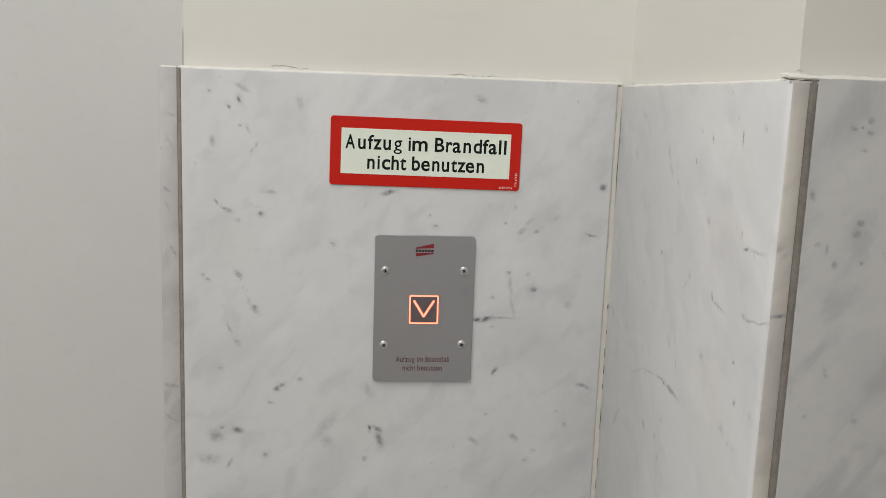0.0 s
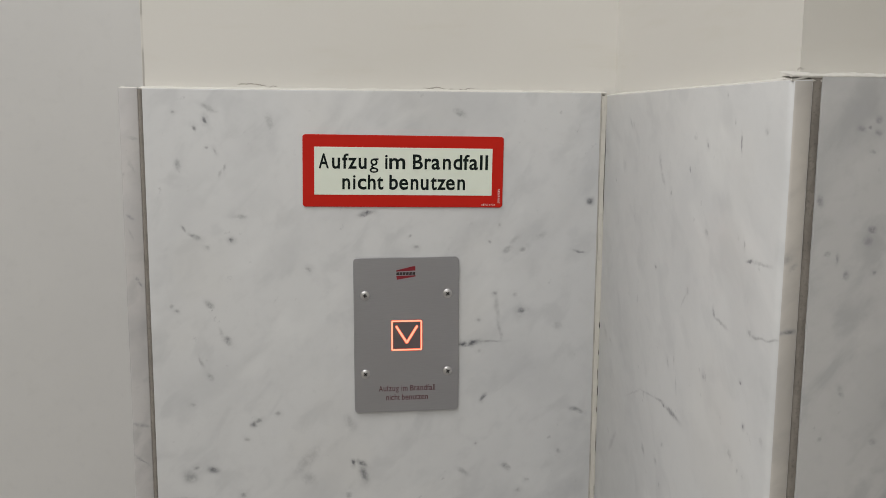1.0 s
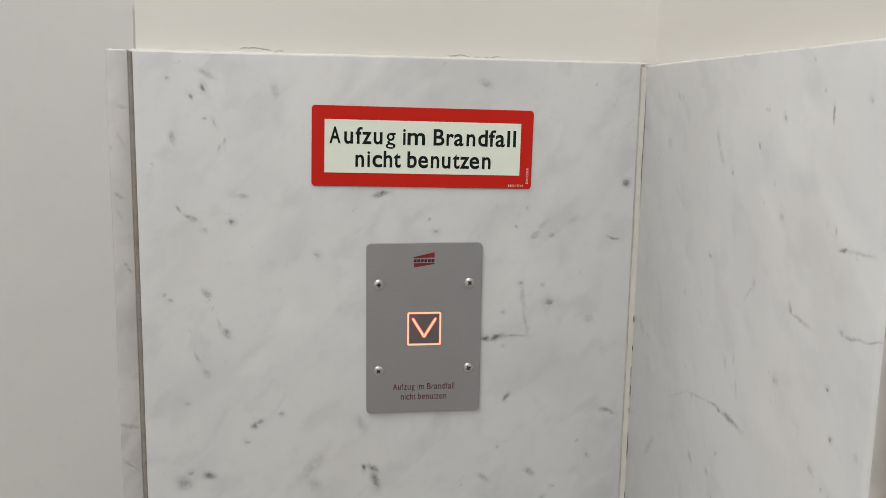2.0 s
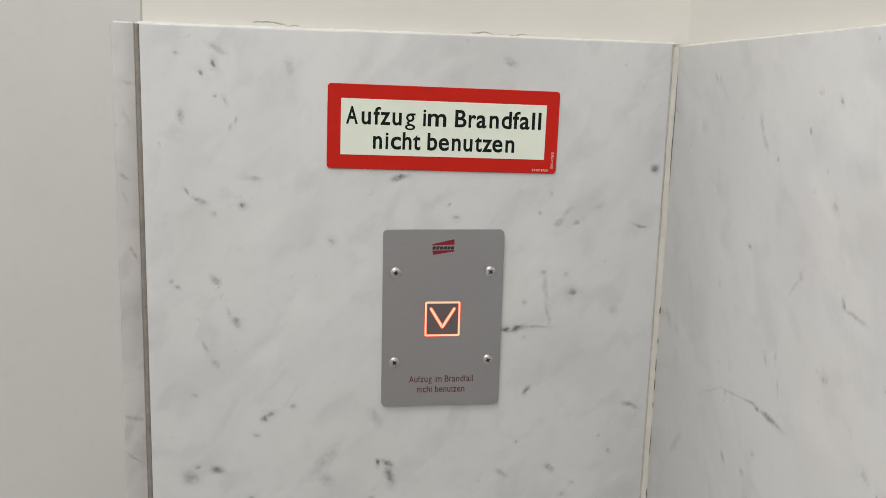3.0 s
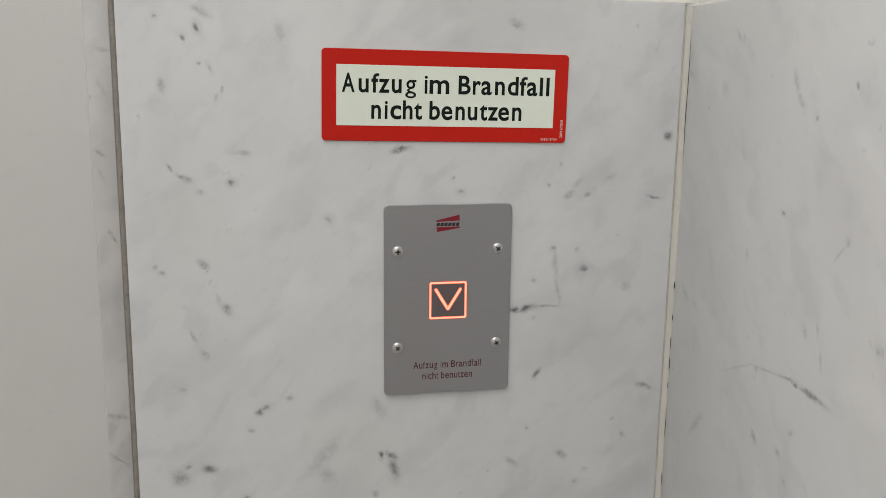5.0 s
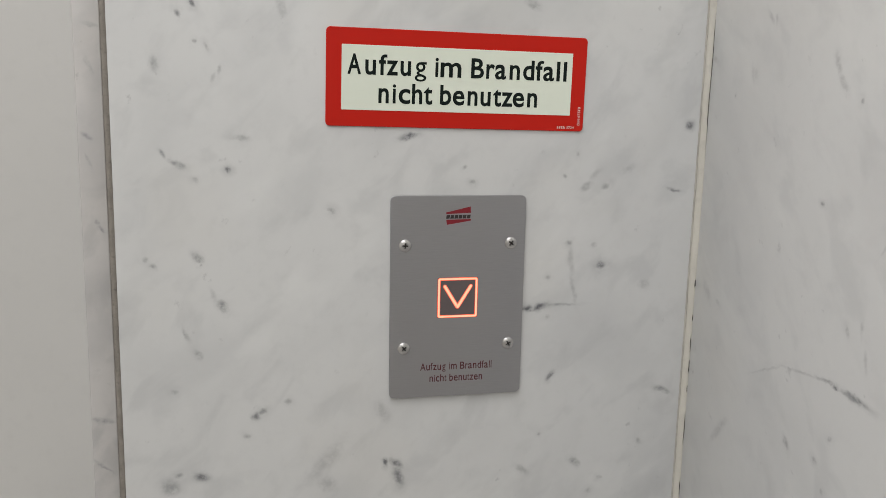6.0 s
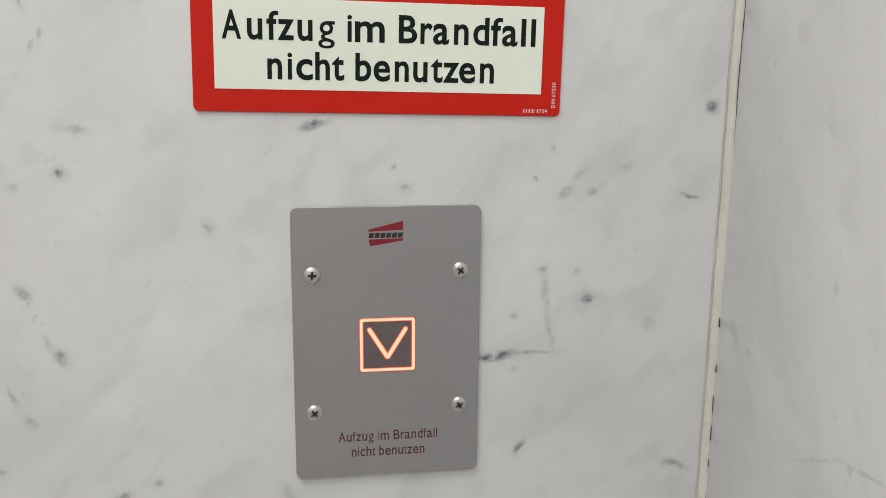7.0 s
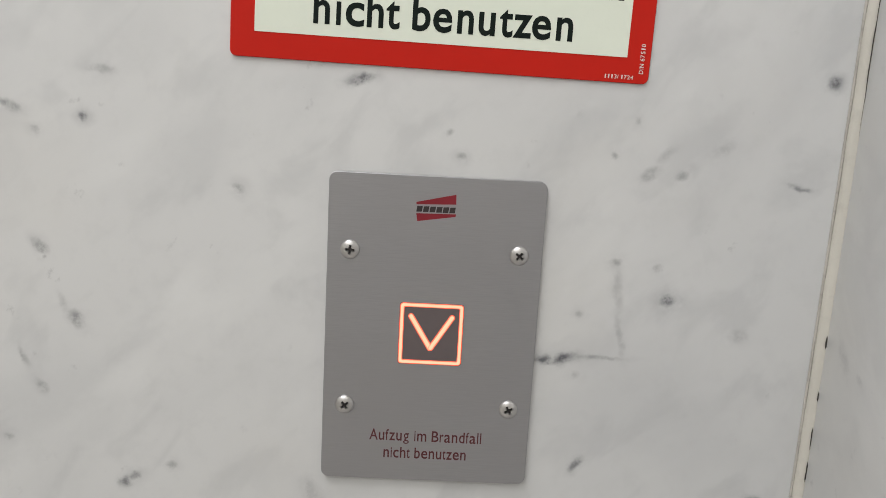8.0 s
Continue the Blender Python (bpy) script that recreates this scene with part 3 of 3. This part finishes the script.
def seam_crack(low, high, width, seed):
    """A tapering dark split between the sealant and the side slab."""
    bm = bmesh.new()
    steps = max(8, int((high - low) / 0.0012))
    pairs = []
    for i in range(steps + 1):
        f = i / steps
        z = low + (high - low) * f
        w = width * min(1.0, 5 * f, 5 * (1 - f)) * (0.75 + 0.5 * noise.noise((z * 110, seed, 1.0))) + 0.00005
        x, y = bead_point(0.80, z)
        pairs.append((bm.verts.new((x - w / 2, y - 0.0006, z)), bm.verts.new((x + w / 2, y - 0.0006, z))))
    for a, b in zip(pairs, pairs[1:]):
        bm.faces.new((a[0], a[1], b[1], b[0]))
    part("seam_crack", bm, CRACK_AND_SHADE, wall_back, "fine dark split along the sealant")


# this strip is no joint: its colour draws the shade beside the sealant
strip("joint_filler", 0.1990, 0.2008, -0.0004, 0.01, SEAM_SHADE, wall_back, "darker strip for the shade in the seam beside the sealant", 8.8, 0.0002)
corner_bead()
for low, high, width in ((1.2126, 1.3282, 0.0005), (1.1039, 1.1111, 0.0010), (1.0749, 1.0806, 0.0009), (1.0475, 1.0607, 0.0009), (1.0289, 1.0411, 0.0009),
                         (1.0111, 1.0181, 0.0006), (0.9636, 0.9938, 0.0006), (0.9161, 0.9302, 0.0006), (0.8922, 0.9047, 0.0006)):
    seam_crack(low, high, width, low * 7)


def filler_bead(along, start, end, face, depth, parent, seed, way=1, tall=0.0015, top=TOP):
    """The ragged line of white filler on top of the stone."""
    bm = bmesh.new()
    count = max(30, int(abs(end - start) / 0.0018))
    grid = []
    for i in range(count + 1):
        s = start + (end - start) * i / count
        lump = noise.noise((s * 45, seed, 0)) * 0.55 + noise.noise((s * 160, seed, 4)) * 0.35
        h = tall * (1 + 0.75 * lump)
        out = 0.0006 * noise.noise((s * 80, seed, 9)) + 0.0002
        line = []
        for d, z in ((0.0012, -0.0010), (0.0005 + 0.4 * out, -0.0003), (0.0007 + 0.5 * out, 0.0003), (0.0018 - out, h * 0.40), (0.0045, h * 0.72), (depth * 0.7, h), (depth + 0.001, h * 1.6)):
            p = face + way * d
            z += top + 0.0004 * noise.noise((s * 300, d * 900, seed))
            line.append(bm.verts.new((s, p, z) if along == "x" else (p, s, z)))
        grid.append(line)
    for a, b in zip(grid, grid[1:]):
        for k in range(len(a) - 1):
            bm.faces.new((a[k], b[k], b[k + 1], a[k + 1]))
    bm.faces.new(grid[0][::-1])
    bm.faces.new(grid[-1])
    bmesh.ops.recalc_face_normals(bm, faces=bm.faces)
    smooth(part("filler_bead", bm, FILLER, parent, "ragged white filler line over the marble"), 70)


filler_bead("x", -0.2600, 0.2060, 0.0, 0.0125, wall_back, 2.2)
filler_bead("x", -0.2792, -0.2620, 0.0005, 0.0125, wall_back, 4.1, 1, 0.0010)
filler_bead("y", 0.004, FRONT + 0.0006, SIDE, 0.0140, wall_side, 6.4, 1, 0.0016, SIDE_TOP)
filler_bead("x", SIDE + 0.0010, SIDE + 0.0206, FRONT + 0.0006, 0.0140, wall_front, 3.3, 1, 0.0019, SIDE_TOP)
filler_bead("x", SIDE + 0.0004, 0.90, FRONT, 0.0165, wall_front, 9.9, 1, 0.0020)


# ---- fire notice sign ----
def fire_sign():
    sign = new("fire_notice_sign")
    tagged(sign, "red-bordered pale sign with black lettering on the marble wall", "sign")
    sign.matrix_basis = pose(-0.0032, 0, 1.2698, 0, 0.55, 0)
    part("backing_plate", plate(0.2030, 0.0722, 0.0032, -0.0001, -0.0012), RED, sign, "glossy red plate with rounded corners")
    part("pale_field", plate(0.1800, 0.0478, 0.0004, -0.0011, -0.00145, 0.0001), PALE, sign, "pale greenish luminous field")
    # a narrow engineer's alphabet: each letter with its left end and width, in millimetres
    upper = (("A", -85.6, 10.1), ("u", -72.4, 8.0), ("f", -62.2, 6.2), ("z", -56.4, 8.7), ("u", -45.9, 8.0), ("g", -34.9, 8.9), ("i", -19.3, 2.5), ("m", -15.2, 16.2), ("B", 8.7, 10.1),
             ("r", 20.6, 6.7), ("a", 27.6, 8.9), ("n", 39.2, 8.2), ("d", 50.0, 9.0), ("f", 59.9, 6.6), ("a", 66.3, 8.9), ("l", 77.2, 2.7), ("l", 82.8, 2.7))
    lower = (("n", -62.1, 7.8), ("i", -51.4, 2.5), ("c", -46.8, 8.9), ("h", -36.6, 7.9), ("t", -27.5, 6.6), ("b", -14.9, 8.7), ("e", -5.0, 9.2), ("n", 6.7, 7.8), ("u", 16.9, 8.0), ("t", 26.9, 6.5),
             ("z", 33.6, 8.9), ("e", 42.6, 9.2), ("n", 54.4, 8.0))
    for line, z in ((upper, 0.0027), (lower, -0.0180)):
        text_part("text_line", [(ch, x * 0.001, w * 0.001) for ch, x, w in line], 0.0146, (0, -0.00146, z), BLACK_INK, sign, "black lettering", 0.018)
    text_part("small_text", grotesque("1113/ 1724", 0.0146), 0.0019, (0.0795, -0.00125, -0.0342), WHITE_INK, sign, "tiny white print", 0.008)
    text_part("small_text", grotesque("DIN 67510", 0.0146), 0.0021, (0.0985, -0.00125, -0.0315), WHITE_INK, sign, "tiny white print", 0.008, 90)
    return sign


fire_sign()


# ---- lift call panel ----
def screw_mesh():
    """A domed screw head with a sunk cross; material 1 darkens the recess as shade."""
    bm = bmesh.new()
    rings, segs, radius = 20, 72, 0.0048
    centre = bm.verts.new((0, -0.0004, 0))
    previous = None
    dips = {}

    def depth(x, z):
        arm, reach = 0.00060, 0.00235
        inside = (abs(x) < arm and abs(z) < reach) or (abs(z) < arm and abs(x) < reach) or x * x + z * z < 0.00115 ** 2
        return 0.0013 if inside else 0.0

    for i in range(1, rings + 1):
        r = radius * i / rings
        ring = []
        for k in range(segs):
            a = 2 * math.pi * k / segs
            x, z = r * math.cos(a), r * math.sin(a)
            dome = 0.0021 * math.sqrt(max(0.0, 1 - (r / (radius * 1.03)) ** 2)) + 0.0002
            d = depth(x, z)
            v = bm.verts.new((x, -(dome - d), z))
            dips[v] = d > 0
            ring.append(v)
        for k in range(segs):
            n = (k + 1) % segs
            f = bm.faces.new((centre, ring[n], ring[k]) if previous is None else (previous[k], previous[n], ring[n], ring[k]))
            f.material_index = 1 if sum(dips.get(v, True) for v in f.verts) >= 3 else 0
        previous = ring
    skirt = [bm.verts.new((v.co.x * 1.02, 0.0002, v.co.z * 1.02)) for v in previous]
    for k in range(segs):
        n = (k + 1) % segs
        bm.faces.new((previous[k], previous[n], skirt[n], skirt[k]))
    bmesh.ops.recalc_face_normals(bm, faces=bm.faces)
    me = mesh_of("screw", bm, SCREW_STEEL, RECESS_SHADE)
    for p in me.polygons:
        p.use_smooth = True
    me.set_sharp_from_angle(angle=radians(50))
    return me


def lit_band(bm, outlines, ys):
    """Closed bands between outlines; the middle band is the bright core."""
    rings = [[bm.verts.new((x, y, z)) for x, z in pts] for pts, y in zip(outlines, ys)]
    for j, (a, b) in enumerate(zip(rings, rings[1:])):
        for k in range(len(a)):
            n = (k + 1) % len(a)
            f = bm.faces.new((a[k], a[n], b[n], b[k]))
            f.material_index = 0 if j == 1 else 1
    bmesh.ops.recalc_face_normals(bm, faces=bm.faces)


def lit_stroke(bm, a, b, half, core, y):
    """A round-ended bar from a to b: a bright core within a deeper rim."""
    a, b = Vector(a), Vector(b)
    along = (b - a).normalized()
    base = math.atan2(along.y, along.x)

    def ring(r, yy):
        pts = []
        for end, a0 in ((b, -90), (a, 90)):
            for k in range(9):
                t = base + radians(a0 + 180 * k / 8)
                pts.append(bm.verts.new((end.x + r * math.cos(t), yy, end.y + r * math.sin(t))))
        return pts

    outer, inner = ring(half, y), ring(core, y - 0.00012)
    for k in range(len(outer)):
        n = (k + 1) % len(outer)
        bm.faces.new((outer[k], outer[n], inner[n], inner[k])).material_index = 1
    bm.faces.new(inner).material_index = 0


def call_panel():
    panel = new("lift_call_panel")
    tagged(panel, "brushed steel lift call panel with lit down button, screwed to marble", "call panel")
    panel.matrix_basis = pose(-0.0006, 0, 1.1006, 0, -0.25, 0)
    smooth(part("face_plate", plate(0.1085, 0.1630, 0.0042, -0.0009, -0.0029, 0.00025), STEEL, panel, "brushed grey steel plate with rounded corners"), 30)
    # added dark sheet that draws the shadow line around the stood-off plate
    part("shadow_gap_sheet", plate(0.1066, 0.1611, 0.0036, 0.0, -0.0010, 0.0001), CRACK_AND_SHADE, panel, "thin dark sheet for the shadow gap behind the plate")
    # down button, flush with the plate
    button = part("call_button", plate(0.0330, 0.0330, 0.0016, -0.0024, -0.0033, 0.0002), BUTTON_FACE, panel, "dark square button with glowing orange outline")
    bm = bmesh.new()
    outs = [rounded_outline(w, w, r, 6) for w, r in ((0.0326, 0.0018), (0.0318, 0.0015), (0.0290, 0.0008), (0.0282, 0.0006))]
    lit_band(bm, outs, (-0.00331, -0.00346, -0.00346, -0.00331))
    part("lit_frame", bm, (GLOW_CORE, GLOW_RIM), button, "glowing orange square outline")
    bm = bmesh.new()
    lit_stroke(bm, (-0.0105, 0.0093), (-0.0002, -0.0074), 0.00150, 0.00100, -0.00336)
    lit_stroke(bm, (0.0105, 0.0093), (0.0002, -0.0074), 0.00150, 0.00100, -0.00340)
    part("lit_arrow", bm, (GLOW_CORE, GLOW_RIM), button, "glowing orange down arrow")
    # maker's mark as plain shapes
    shapes = [
        ("mark_wedge", ((-0.0106, 0.0671), (0.0092, 0.0679), (0.0090, 0.0729), (-0.0107, 0.0683)), LOGO_RED),
        ("mark_wedge", ((-0.0098, 0.0586), (0.0092, 0.0617), (0.0093, 0.0630), (-0.0105, 0.0626)), LOGO_RED),
    ]
    for k in range(6):
        x = -0.0106 + 0.0033 * k
        shapes.append(("mark_block", ((x, 0.0634), (x + 0.0028, 0.0635), (x + 0.0032, 0.0664), (x + 0.0004, 0.0662)), LOGO_DARK))
    for name, pts, mat in shapes:
        bm = bmesh.new()
        front = [bm.verts.new((x, -0.00300, z)) for x, z in pts]
        back = [bm.verts.new((x, -0.0028, z)) for x, z in pts]
        bm.faces.new(front)
        for k in range(4):
            n = (k + 1) % 4
            bm.faces.new((front[k], front[n], back[n], back[k]))
        bmesh.ops.recalc_face_normals(bm, faces=bm.faces)
        part(name, bm, mat, panel, "dark red printed mark" if mat is LOGO_RED else "dark printed block")
    text_part("notice_line", grotesque("Aufzug im Brandfall", 0.0595), 0.0060, (-0.0294, -0.00292, -0.0593), MAROON_INK, panel, "dark red print", 0.008)
    text_part("notice_line", grotesque("nicht benutzen", 0.0445), 0.0060, (-0.0220, -0.00292, -0.0690), MAROON_INK, panel, "dark red print", 0.008)
    me = screw_mesh()
    for x, z, turn in ((-0.0428, 0.0426, 4), (0.0425, 0.0434, 38), (-0.0429, -0.0402, 52), (0.0427, -0.0392, 60)):
        s = new("screw", me)
        s.parent = panel
        s.matrix_basis = pose(x, -0.0029, z, 0, turn, 0)
        s["label"] = "domed steel cross-head screw"
    return panel


call_panel()
